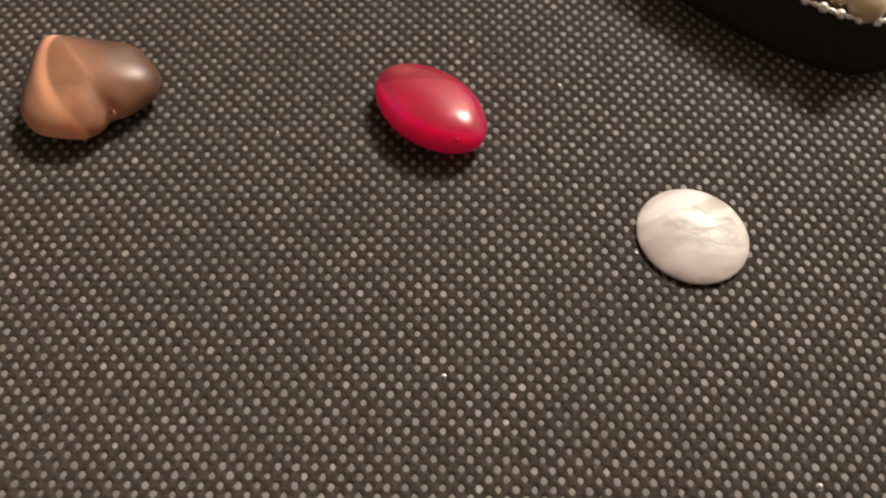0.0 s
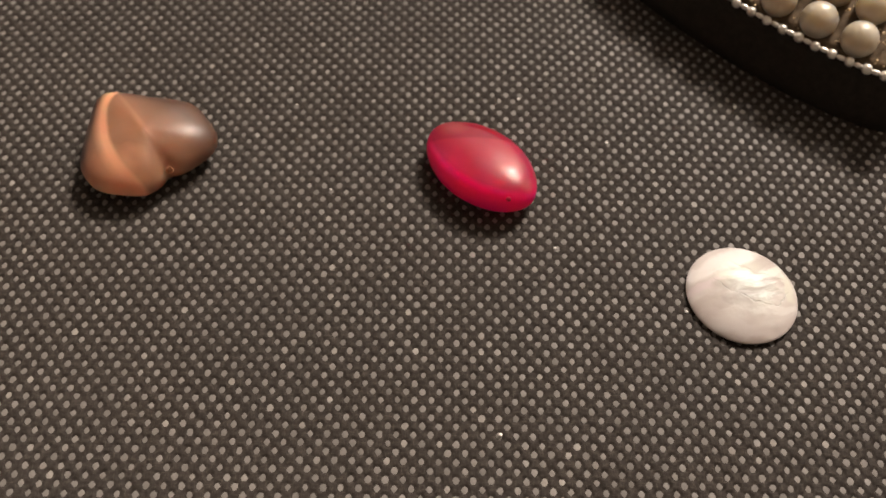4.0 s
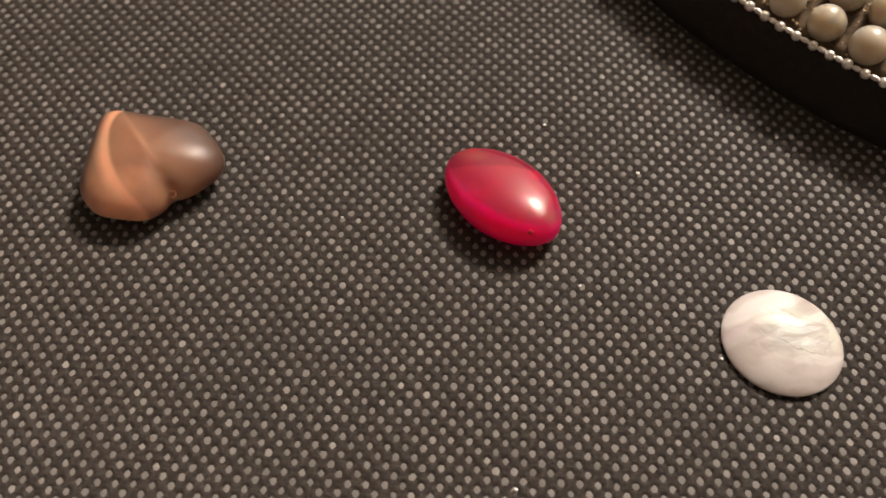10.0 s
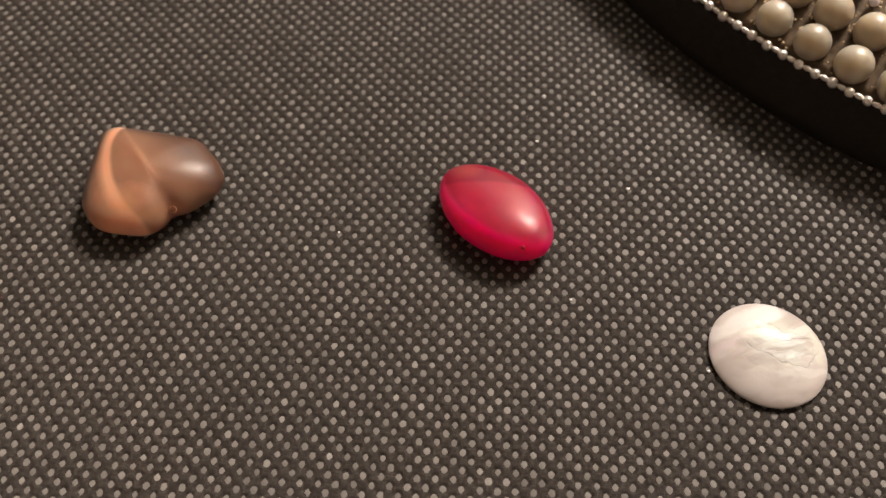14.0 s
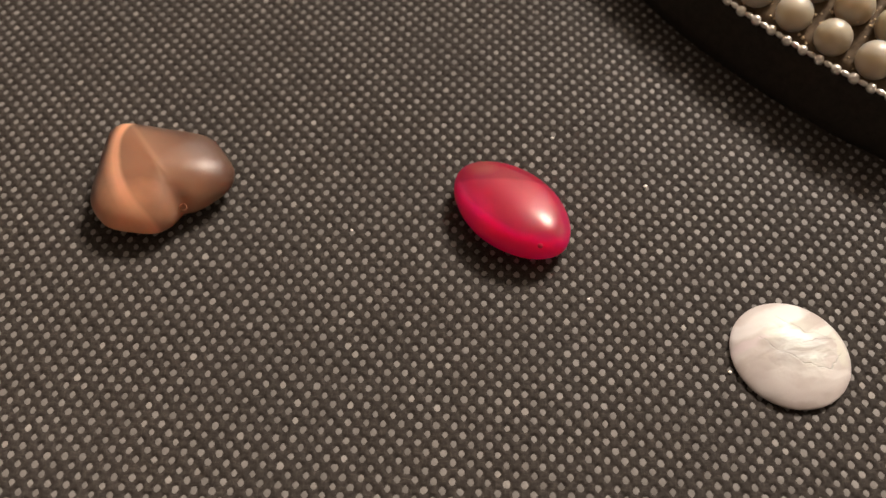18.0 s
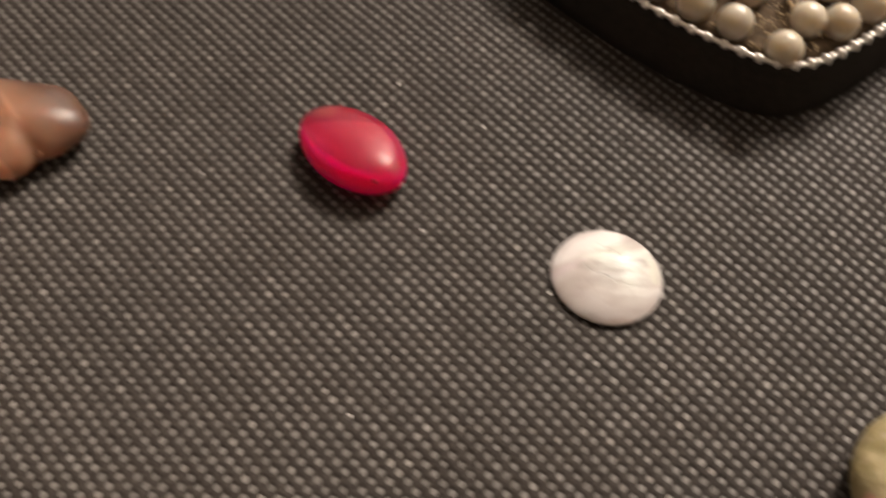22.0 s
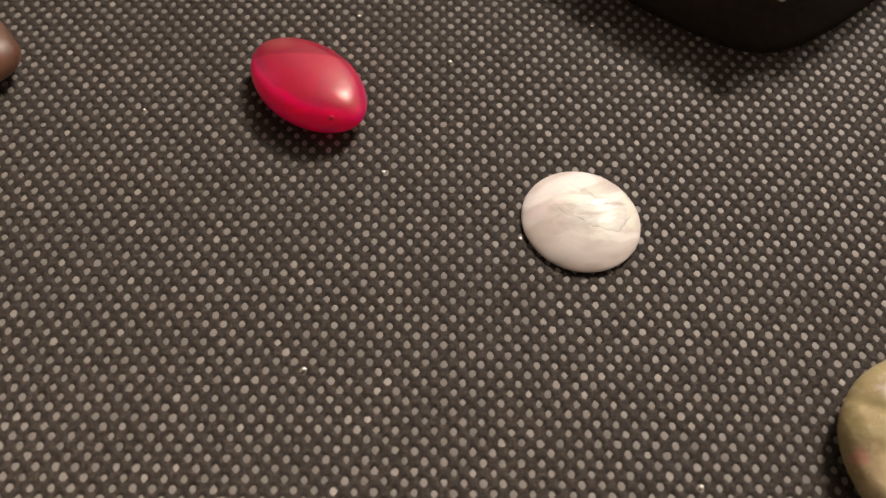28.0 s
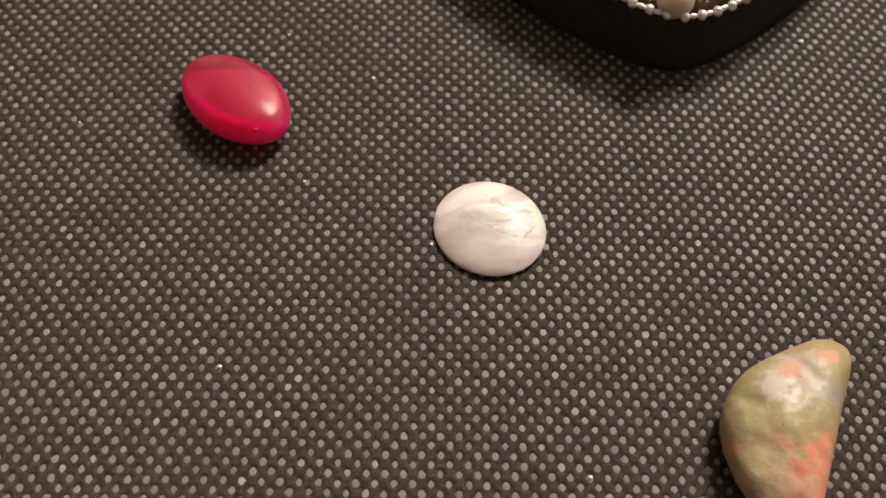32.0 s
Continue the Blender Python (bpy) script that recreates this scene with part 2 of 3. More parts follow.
def red_material():
    m = Mat("red_glass", (0.8, 0.02, 0.08), 0.38)
    m.b.inputs["Specular IOR Level"].default_value = 0.06
    m.b.inputs["Coat Weight"].default_value = 0.75
    m.b.inputs["Coat Roughness"].default_value = 0.008
    m.b.inputs["Subsurface Weight"].default_value = 1.0
    m.b.inputs["Subsurface Radius"].default_value = (1.0, 0.06, 0.22)
    m.b.inputs["Subsurface Scale"].default_value = 0.014
    m.b.inputs["IOR"].default_value = 1.38
    cloud = m.noise(120, 3, 0.5)
    veil = m.noise(1.0, 2, 0.5, 0.3, m.stretch(70, 190, 150, 28))
    # milky core; light let out at one flank is painted as a brighter rim
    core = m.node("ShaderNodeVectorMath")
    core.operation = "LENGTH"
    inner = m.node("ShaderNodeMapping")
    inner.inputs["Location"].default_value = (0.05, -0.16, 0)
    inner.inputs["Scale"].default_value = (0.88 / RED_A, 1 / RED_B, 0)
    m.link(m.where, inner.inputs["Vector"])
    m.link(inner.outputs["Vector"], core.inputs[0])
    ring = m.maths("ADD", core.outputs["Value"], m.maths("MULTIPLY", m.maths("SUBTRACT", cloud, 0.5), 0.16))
    milky = m.mix(m.ramp(veil, [(0.40, 0.0), (0.64, 1.0)]), (0.66, 0.013, 0.080), (0.68, 0.026, 0.105))
    # far wall seen through the glass, painted as a deeper red, plain-edged field
    far = m.maths("ADD", m.along((-0.711, 0.703, 0.0)), m.maths("MULTIPLY", m.maths("SUBTRACT", cloud, 0.5), 0.0012))
    milky = m.mix(m.ramp(m.maths("MULTIPLY", far, 100.0), [(0.290, 0.0), (0.350, 0.9)]), milky, (0.40, 0.006, 0.048))
    milky = m.mix(m.maths("MULTIPLY", m.blot((-0.0080, 0.0016, 0.0042), 0.0026, cloud, 0.8), 0.6), milky, (0.55, 0.10, 0.10))
    milky = m.mix(m.blot((0.0088, 0.0012, 0.0042), 0.0017, cloud, 0.7), milky, (0.60, 0.07, 0.10))
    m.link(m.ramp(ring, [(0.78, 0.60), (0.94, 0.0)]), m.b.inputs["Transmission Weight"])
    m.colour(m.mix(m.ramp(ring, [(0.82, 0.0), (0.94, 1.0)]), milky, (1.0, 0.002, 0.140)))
    m.bump(m.noise(500, 3), 0.04, 0.0002)
    return m.m


RED_A, RED_B = 10.05e-3, 6.55e-3


def nacre_material():
    m = Mat("mother_of_pearl", (0.485, 0.46, 0.43), 0.45)
    m.b.inputs["Specular IOR Level"].default_value = 0.5
    m.b.inputs["Coat Weight"].default_value = 0.05
    m.b.inputs["Coat Roughness"].default_value = 0.15
    m.b.inputs["Subsurface Weight"].default_value = 0.1
    m.b.inputs["Subsurface Radius"].default_value = (1.0, 0.8, 0.65)
    m.b.inputs["Subsurface Scale"].default_value = 0.0008
    wob = m.noise(260, 3, 0.5)
    # growth layers: drawn-out fields of white, faint green, pink and beige
    layers = m.noise(1.0, 2.5, 0.5, 0.5, m.strands(0.0105, 0.0046, 34))
    c = m.ramp(layers, [(0.34, (0.427, 0.375, 0.345)), (0.45, (0.485, 0.445, 0.415)), (0.56, (0.582, 0.575, 0.55)), (0.66, (0.533, 0.51, 0.48))])
    ripple = m.noise(1.0, 3, 0.55, 0.8, m.strands(0.0042, 0.0016, 34))
    half = m.blot((0.0020, 0.0016, 0.0022), 0.0062, wob, 0.6)
    c = m.mix(m.maths("MULTIPLY", m.ramp(ripple, [(0.48, 0.0), (0.56, 0.6)]), half), c, (0.611, 0.65, 0.6))
    c = m.mix(m.maths("MULTIPLY", m.maths("SUBTRACT", 1.0, half), 0.5), c, (0.519, 0.495, 0.46))
    # broad drawn-out fields laid one over another, shell tones with lustre painted in
    for x0, y0, x1, y1, width, tone in (
            (-7.6, 0.7, 0.6, 7.0, 1.7, (0.698, 0.7, 0.675)), (-7.1, -1.6, -3.2, 0.7, 0.9, (0.582, 0.53, 0.525)), (-1.1, 2.8, 4.4, 7.1, 1.2, (0.432, 0.39, 0.355)),
            (1.6, 2.4, 5.6, 5.4, 0.8, (0.601, 0.64, 0.585)), (-3.9, -0.3, 4.4, 1.2, 0.9, (0.446, 0.41, 0.375)), (-6.6, -3.9, 0.2, -1.5, 1.2, (0.461, 0.425, 0.39)),
            (1.4, -2.9, 7.4, -0.8, 0.8, (0.63, 0.63, 0.595)), (-4.4, -6.1, 4.1, -5.6, 1.2, (0.553, 0.53, 0.5)), (5.3, 3.9, 7.1, 0.5, 0.8, (0.601, 0.62, 0.54)),
            (-3.4, 1.6, 0.1, 3.1, 0.7, (0.64, 0.65, 0.6))):
        field = m.scratch(x0 * 1e-3, y0 * 1e-3, x1 * 1e-3, y1 * 1e-3, width * 1e-3, wob, 0.0030, 0.0022)
        c = m.mix(m.ramp(field, [(0.06, 0.0), (0.42, 0.9)]), c, tone)
    # hair cracks along the growth layers
    cracks = 0.0
    for x0, y0, x1, y1 in ((-2.5, 4.6, 1.4, 3.2), (1.4, 3.2, 5.7, 2.9), (-4.2, 0.8, -2.2, -0.5), (-2.2, -0.5, 1.3, -1.6), (1.3, -1.6, 5.0, -1.5), (5.0, -1.5, 6.0, 1.3), (1.2, 1.2, 5.2, 3.2)):
        cracks = m.maths("ADD", m.scratch(x0 * 1e-3, y0 * 1e-3, x1 * 1e-3, y1 * 1e-3, 0.8e-4, m.noise(520, 2)), cracks, clamp=True)
    c = m.mix(1.0, c, (0.99, 0.945, 0.965), "MULTIPLY")
    m.colour(m.mix(m.maths("MULTIPLY", cracks, 0.38), c, (0.27, 0.27, 0.23)))
    # the films of the shell colour its lustre green and pink
    film = m.maths("ADD", m.maths("MULTIPLY", m.noise(1.0, 2, 0.5, 0.6, m.strands(0.0060, 0.0028, 30)), 50.0), 185.0)
    m.link(film, m.b.inputs["Thin Film Thickness"])
    m.bump(layers, 0.22, 0.0009)
    m.bump(m.maths("MULTIPLY", ripple, half), 0.28, 0.0006)
    m.bump(m.noise(1.0, 1, 0.4, 0.3, m.strands(0.0070, 0.0034, 42)), 0.4, 0.0010)
    m.bump(cracks, 0.4, -0.0002)
    return m.m


def stone_material():
    m = Mat("green_pink_stone", (0.3, 0.27, 0.12), 0.52)
    m.b.inputs["Coat Weight"].default_value = 0.05
    m.b.inputs["Specular IOR Level"].default_value = 0.24
    m.b.inputs["Coat Roughness"].default_value = 0.16
    m.b.inputs["Subsurface Weight"].default_value = 0.15
    m.b.inputs["Subsurface Radius"].default_value = (1.0, 0.8, 0.5)
    m.b.inputs["Subsurface Scale"].default_value = 0.0008
    wob = m.noise(420, 5, 0.7)
    fine = m.noise(1100, 4, 0.65)
    big = m.noise(190, 5, 0.65)
    olive, khaki, grey = (0.25, 0.205, 0.092), (0.345, 0.285, 0.155), (0.44, 0.385, 0.35)
    pink, salmon = (0.54, 0.205, 0.13), (0.48, 0.26, 0.19)
    c = m.mix(m.ramp(big, [(0.36, 0.0), (0.62, 1.0)]), olive, khaki)
    c = m.mix(m.ramp(fine, [(0.42, 0.0), (0.66, 0.6)]), c, (0.25, 0.225, 0.12))
    for centre, radius, tone in (((0.0012, 0.0052, 0.0068), 0.0046, (0.40, 0.345, 0.285)), ((-0.0017, 0.0042, 0.0068), 0.0030, grey), ((0.0052, 0.0030, 0.0060), 0.0023, (0.27, 0.25, 0.205)),
                                 ((-0.0046, -0.0060, 0.0060), 0.0044, (0.46, 0.37, 0.225)), ((-0.0014, -0.0076, 0.0064), 0.0032, (0.52, 0.33, 0.225))):
        c = m.mix(m.maths("MULTIPLY", m.blot(centre, radius, wob, 0.45, 2.8), 0.9), c, tone)
    for centre, radius, tone in (((0.0056, 0.0078, 0.0060), 0.0015, salmon), ((0.0003, 0.0061, 0.0066), 0.0019, salmon), ((-0.0030, -0.0029, 0.0066), 0.0015, salmon),
                                 ((0.0018, -0.0050, 0.0064), 0.0036, pink), ((0.0032, -0.0088, 0.0052), 0.0050, pink), ((-0.0072, -0.0030, 0.0045), 0.0012, salmon)):
        c = m.mix(m.maths("MULTIPLY", m.blot(centre, radius, wob, 0.4, 3.0), m.ramp(fine, [(0.30, 1.0), (0.68, 0.75)])), c, tone)
    c = m.mix(m.ramp(m.noise(700, 3, 0.6), [(0.52, 0.0), (0.66, 0.4)]), c, (0.41, 0.34, 0.23))
    speck = m.ramp(m.noise(1500, 2), [(0.70, 0.0), (0.76, 0.7)])
    m.colour(m.mix(speck, c, (0.07, 0.06, 0.04)))
    m.bump(m.noise(330, 3), 0.3, 0.0007)
    m.bump(wob, 0.3, 0.0003)
    m.bump(fine, 0.15, 0.0002)
    return m.m


def pearl_material():
    m = Mat("cream_pearl", (0.5, 0.45, 0.36), 0.40)
    m.b.inputs["Coat Weight"].default_value = 0.5
    m.b.inputs["Coat Roughness"].default_value = 0.32
    m.b.inputs["Subsurface Weight"].default_value = 0.9
    m.b.inputs["Subsurface Radius"].default_value = (1.0, 0.8, 0.55)
    m.b.inputs["Subsurface Scale"].default_value = 0.0100
    rnd = m.node("ShaderNodeObjectInfo").outputs["Random"]
    c = m.ramp(rnd, [(0.0, (0.35, 0.318, 0.253)), (0.6, (0.39, 0.358, 0.297)), (1.0, (0.43, 0.400, 0.343))])
    m.colour(m.mix(m.ramp(m.noise(260, 3), [(0.35, 0.0), (0.7, 0.3)]), c, (0.33, 0.28, 0.22)))
    return m.m


def metal_material(name, a, b, rough, metal=1.0):
    m = Mat(name, a, rough, Metallic=metal)
    m.colour(m.mix(m.ramp(m.noise(900, 3), [(0.35, 0.0), (0.7, 1.0)]), a, b))
    m.bump(m.noise(1500, 3), 0.2, 0.0001)
    return m.m


def plain_material(name, a, b, rough, scale, depth):
    m = Mat(name, a, rough)
    m.b.inputs["Specular IOR Level"].default_value = 0.15
    n = m.noise(scale, 5, 0.6)
    m.colour(m.mix(m.ramp(n, [(0.3, 0.0), (0.7, 1.0)]), a, b))
    m.bump(n, 0.4, depth)
    return m.m


FABRIC, DOT, ONE_DOT = fabric_material(), dot_material("bonded_dot", False), dot_material("bonded_dot_single", True)
HEART, RED, NACRE, STONE, PEARL = heart_material(), red_material(), nacre_material(), stone_material(), pearl_material()
SILVER = metal_material("champagne_metal", (0.95, 0.91, 0.84), (0.98, 0.96, 0.92), 0.33, 0.6)
GOLD = metal_material("gold_wire", (0.62, 0.46, 0.26), (0.85, 0.70, 0.48), 0.4, 0.6)
BACKING = plain_material("gold_backing", (0.06, 0.040, 0.022), (0.15, 0.104, 0.06), 0.5, 700, 0.0003)
BLACK = plain_material("black_velvet", (0.024, 0.021, 0.017), (0.036, 0.031, 0.025), 0.85, 900, 0.0002)
AMBER = plain_material("amber_rim", (0.55, 0.28, 0.16), (0.66, 0.36, 0.21), 0.4, 700, 0.0001)
HOLE = plain_material("drill_hole", (0.34, 0.010, 0.03), (0.42, 0.016, 0.05), 0.95, 900, 0.0001)
LINT = plain_material("white_lint", (0.90, 0.88, 0.84), (0.95, 0.93, 0.90), 0.6, 3000, 0.0001)
CRYSTAL = metal_material("smoky_rhinestone", (0.52, 0.44, 0.43), (0.86, 0.78, 0.76), 0.22, 0.45)
PLASTER = plain_material("beige_plaster", (0.29, 0.265, 0.24), (0.33, 0.305, 0.275), 0.8, 6, 0.002)
FLOOR = plain_material("brown_board", (0.10, 0.065, 0.04), (0.16, 0.11, 0.07), 0.6, 12, 0.001)


# ---- mesh tools ----
def mesh_from(name, verts, faces, material, smooth=True):
    me = bpy.data.meshes.new(name)
    me.from_pydata([tuple(v) for v in verts], [], faces)
    me.materials.append(material)
    if smooth:
        me.polygons.foreach_set("use_smooth", [True] * len(me.polygons))
    me.update()
    return me


def part(name, bm, material, parent=None, label="", smooth=True):
    """Link a bmesh, or a finished mesh, as one object under a thing or a part."""
    if isinstance(bm, bmesh.types.BMesh):
        me = bpy.data.meshes.new(name)
        bm.to_mesh(me)
        bm.free()
        me.materials.append(material)
        if smooth:
            me.polygons.foreach_set("use_smooth", [True] * len(me.polygons))
    else:
        me = bm
    ob = new(name, me)
    if parent:
        ob.parent = parent
    return tagged(ob, label)


def ball(radius, seg=16, rings=10, squash=1.0):
    bm = bmesh.new()
    bmesh.ops.create_uvsphere(bm, u_segments=seg, v_segments=rings, radius=radius)
    bmesh.ops.scale(bm, vec=(1, 1, squash), verts=bm.verts)
    return bm


def box(x0, x1, y0, y1, z0, z1):
    bm = bmesh.new()
    bmesh.ops.create_cube(bm, size=1)
    bmesh.ops.scale(bm, vec=(x1 - x0, y1 - y0, z1 - z0), verts=bm.verts)
    bmesh.ops.translate(bm, vec=((x0 + x1) / 2, (y0 + y1) / 2, (z0 + z1) / 2), verts=bm.verts)
    return bm


def gem(name, radius, rise, sink, top, material, seg=128, rings=26, top_power=2.2, low_power=2.4, shape=None, profile=None):
    """A turned stone: radius(angle) is its girdle, which lies at height sink; rise above it, sink below it."""
    verts, faces = [], []
    verts.append([0, 0, sink + rise])
    levels = [("t", i / rings) for i in range(1, rings + 1)] + [("b", i / (rings // 2)) for i in range(rings // 2 - 1, 0, -1)]
    for kind, s in levels:
        a = s * math.pi / 2
        for j in range(seg):
            th = 2 * math.pi * j / seg
            r = radius(th)
            if kind == "t":
                k = math.sin(a)
                z = sink + rise * (profile(k) if profile else (1 - k ** top_power) ** (1 / top))
            else:
                k = math.sin(a)
                z = sink - sink * (1 - k ** low_power) ** 0.5
            verts.append([r * k * math.cos(th), r * k * math.sin(th), z])
    verts.append([0, 0, 0])
    n = len(levels)
    for j in range(seg):
        k = (j + 1) % seg
        faces.append((0, 1 + j, 1 + k))
        for i in range(n - 1):
            faces.append((1 + i * seg + j, 1 + (i + 1) * seg + j, 1 + (i + 1) * seg + k, 1 + i * seg + k))
        faces.append((1 + (n - 1) * seg + j, len(verts) - 1, 1 + (n - 1) * seg + k))
    if shape:
        verts = [shape(Vector(v)) for v in verts]
    return mesh_from(name, verts, faces, material)


def cut_edge(power, *planes):
    """A girdle bounded by straight runs with rounded corners between: (degrees of the outward normal, distance)."""
    runs = [(radians(a), d * 1e-3) for a, d in planes]

    def edge(th):
        total = sum((max(0.0, math.cos(th - a)) / d) ** power for a, d in runs)
        return total ** (-1 / power)
    return edge


# ---- the room round it, plain ----
floor = tagged(part("floor", box(-2.2, 2.6, -2.2, 2.4, -0.05, -0.0015), FLOOR, smooth=False), "plain brown board that carries the cloth", "floor", kind="structure")
for wall_name, size in (("wall_west", (-2.3, -2.2, -2.3, 2.5, -0.05, 1.9)), ("wall_east", (2.6, 2.7, -2.3, 2.5, -0.05, 1.9)),
                        ("wall_south", (-2.2, 2.6, -2.3, -2.2, -0.05, 1.9)), ("wall_north", (-2.2, 2.6, 2.4, 2.5, -0.05, 1.9))):
    tagged(part(wall_name, box(*size), PLASTER, smooth=False), "plain beige plaster wall", "wall", kind="structure")
tagged(part("ceiling", box(-2.3, 2.7, -2.3, 2.5, 1.9, 1.98), PLASTER, smooth=False), "plain beige plaster ceiling", "ceiling", kind="structure")

fitting = tagged(new("ceiling_lamp"), "five-bulb ceiling lamp with a pale metal plate", "lamp")
fitting.location = (LAMP.x, LAMP.y, 1.9)
bm = bmesh.new()
bmesh.ops.create_cone(bm, cap_ends=True, segments=40, radius1=0.25, radius2=0.26, depth=0.03)
bmesh.ops.translate(bm, vec=(0, 0, -0.015), verts=bm.verts)
part("plate", bm, SILVER, fitting)
for spot in BULBS:
    bm = bmesh.new()
    bmesh.ops.create_cone(bm, cap_ends=True, segments=20, radius1=0.022, radius2=0.026, depth=0.12)
    bmesh.ops.translate(bm, vec=(spot.x - LAMP.x, spot.y - LAMP.y, -0.09), verts=bm.verts)
    part("socket", bm, SILVER, fitting)

# ---- the cloth: spun-bonded black fabric with a staggered net of bond dots ----
X0, X1, Y0, Y1 = -0.098, 0.120, 0.020, 0.152


def net(i, j):
    """The place of the bond dot i along and j across; the cloth is drawn a little out of square."""
    x = 51.443 + 2.23855 * i + 0.02853 * j - 8.8e-5 * i * i + 6.25e-4 * i * j - 1.91e-4 * j * j
    y = 49.431 - 0.04678 * i + 2.42895 * j - 5.48e-4 * i * i + 9.50e-4 * i * j + 8.09e-4 * j * j
    return x * 1e-3, y * 1e-3


def net_index(x, y):
    i, j = (x * 1e3 - 51.4) / 2.2386, (y * 1e3 - 49.4) / 2.429
    for _ in range(5):
        nx, ny = net(i, j)
        i, j = i + (x - nx) * 1e3 / 2.2386, j + (y - ny) * 1e3 / 2.429
    return i, j


def swell(x, y):
    """The slight unevenness of the cloth."""
    return 1.0e-4 * (np.sin(x * 95 + 1.2 + 0.8 * np.sin(y * 60)) + np.sin(y * 120 + x * 50 + 0.4) + 0.6 * np.sin(x * 210 - y * 160))


def emboss(x, y):
    i, j = net_index(x, y)
    f = np.cos(2 * np.pi * i) * np.cos(2 * np.pi * j)
    k = np.clip((f + 0.2) / 0.6, 0, 1)
    return -2.5e-4 * k * k * (3 - 2 * k)


def sheet_axis(a, b, step, far):
    fine = np.arange(a, b, step)
    return np.concatenate([np.linspace(a - far, a - 0.01, 12), fine, np.linspace(fine[-1] + 0.01, fine[-1] + far, 12)])


def cloth_sheet():
    xs, ys = sheet_axis(X0, X1, 2.1e-4, 0.40), sheet_axis(Y0, Y1, 2.1e-4, 0.40)
    gx, gy = np.meshgrid(xs, ys)
    inside = (gx > X0 - 1e-4) & (gx < X1) & (gy > Y0 - 1e-4) & (gy < Y1)
    gz = np.where(inside, swell(gx, gy) + emboss(gx, gy), 0.0) - 2.0e-4
    h, w = gx.shape
    me = bpy.data.meshes.new("tablecloth")
    ids = np.arange(h * w).reshape(h, w)
    quads = np.stack([ids[:-1, :-1], ids[:-1, 1:], ids[1:, 1:], ids[1:, :-1]], -1).reshape(-1, 4)
    me.vertices.add(h * w)
    me.vertices.foreach_set("co", np.stack([gx, gy, gz], -1).ravel().astype(np.float32))
    me.loops.add(quads.size)
    me.loops.foreach_set("vertex_index", quads.ravel().astype(np.int32))
    me.polygons.add(len(quads))
    me.polygons.foreach_set("loop_start", np.arange(0, quads.size, 4, dtype=np.int32))
    me.polygons.foreach_set("use_smooth", np.ones(len(quads), dtype=bool))
    me.update(calc_edges=True)
    me.validate()
    me.materials.append(FABRIC)
    return me


cloth = tagged(new("tablecloth", cloth_sheet()), "black spun-bonded fabric cloth embossed with a net of pale dots", "cloth", kind="structure")


def dot_field():
    rng = np.random.default_rng(5)
    pts = []
    for i in range(-78, 44):
        for j in range(-24, 54):
            for half in (0.0, 0.5):
                pts.append(net(i + half, j + half))
    pts = np.array(pts)
    pts = pts[(pts[:, 0] > X0) & (pts[:, 0] < X1) & (pts[:, 1] > Y0) & (pts[:, 1] < Y1)]
    pts += rng.normal(0, 4.0e-5, pts.shape)
    n, seg = len(pts), 8
    th = np.arange(seg) * 2 * np.pi / seg
    size = rng.uniform(0.84, 1.10, (n, 1))
    # a rounded diamond, a little taller than wide
    rx = 4.7e-4 * np.where(np.arange(seg) % 2 == 0, 1.0, 0.84)
    ry = 5.8e-4 * np.where(np.arange(seg) % 2 == 0, 1.0, 0.84)
    wob = rng.uniform(0.87, 1.13, (n, seg))
    x = pts[:, :1] + size * wob * (rx * np.cos(th))
    y = pts[:, 1:] + size * wob * (ry * np.sin(th))
    base = swell(pts[:, :1], pts[:, 1:]) - 2.0e-4 - 1.8e-4
    lean = rng.normal(0, 0.05, (n, 2))
    z = base + lean[:, :1] * (x - pts[:, :1]) + lean[:, 1:] * (y - pts[:, 1:])
    co = np.concatenate([np.stack([x, y, z], -1), np.concatenate([pts, base + 3.0e-5], 1)[:, None, :]], 1)
    k = np.arange(seg)
    tri = np.stack([np.full(seg, seg), k, (k + 1) % seg], -1)
    tris = (tri[None] + (np.arange(n) * (seg + 1))[:, None, None]).reshape(-1, 3)
    # the nearest ones are pieces of their own
    near = np.flatnonzero((pts[:, 0] > 0.005) & (pts[:, 0] < 0.040) & (pts[:, 1] > 0.030) & (pts[:, 1] < 0.0535))
    for d in near:
        centre = co[d, seg]
        one = mesh_from("bond_dot", co[d] - centre, [tuple(int(v) for v in t) for t in tri], ONE_DOT)
        ob = new("bond_dot", one)
        ob.parent = cloth
        ob.location = [float(v) for v in centre]
    co = np.delete(co, near, 0)
    n = len(co)
    tris = (tri[None] + (np.arange(n) * (seg + 1))[:, None, None]).reshape(-1, 3)
    me = bpy.data.meshes.new("bond_dots")
    me.vertices.add(n * (seg + 1))
    me.vertices.foreach_set("co", co.ravel().astype(np.float32))
    me.loops.add(tris.size)
    me.loops.foreach_set("vertex_index", tris.ravel().astype(np.int32))
    me.polygons.add(len(tris))
    me.polygons.foreach_set("loop_start", np.arange(0, tris.size, 3, dtype=np.int32))
    me.polygons.foreach_set("use_smooth", np.ones(len(tris), dtype=bool))
    me.update(calc_edges=True)
    me.validate()
    me.materials.append(DOT)
    return me


dots = tagged(new("bond_dots", dot_field()), "pale flattened bond dots of the fabric", kind="stuff")
dots.parent = cloth

# ---- brown cat's-eye heart ----
heart_run = cut_edge(16, (180, 9.85), (128, 13.4), (81, 9.05), (37, 9.8), (-10, 10.1), (-49, 7.5), (-95, 9.0), (-139, 10.4))


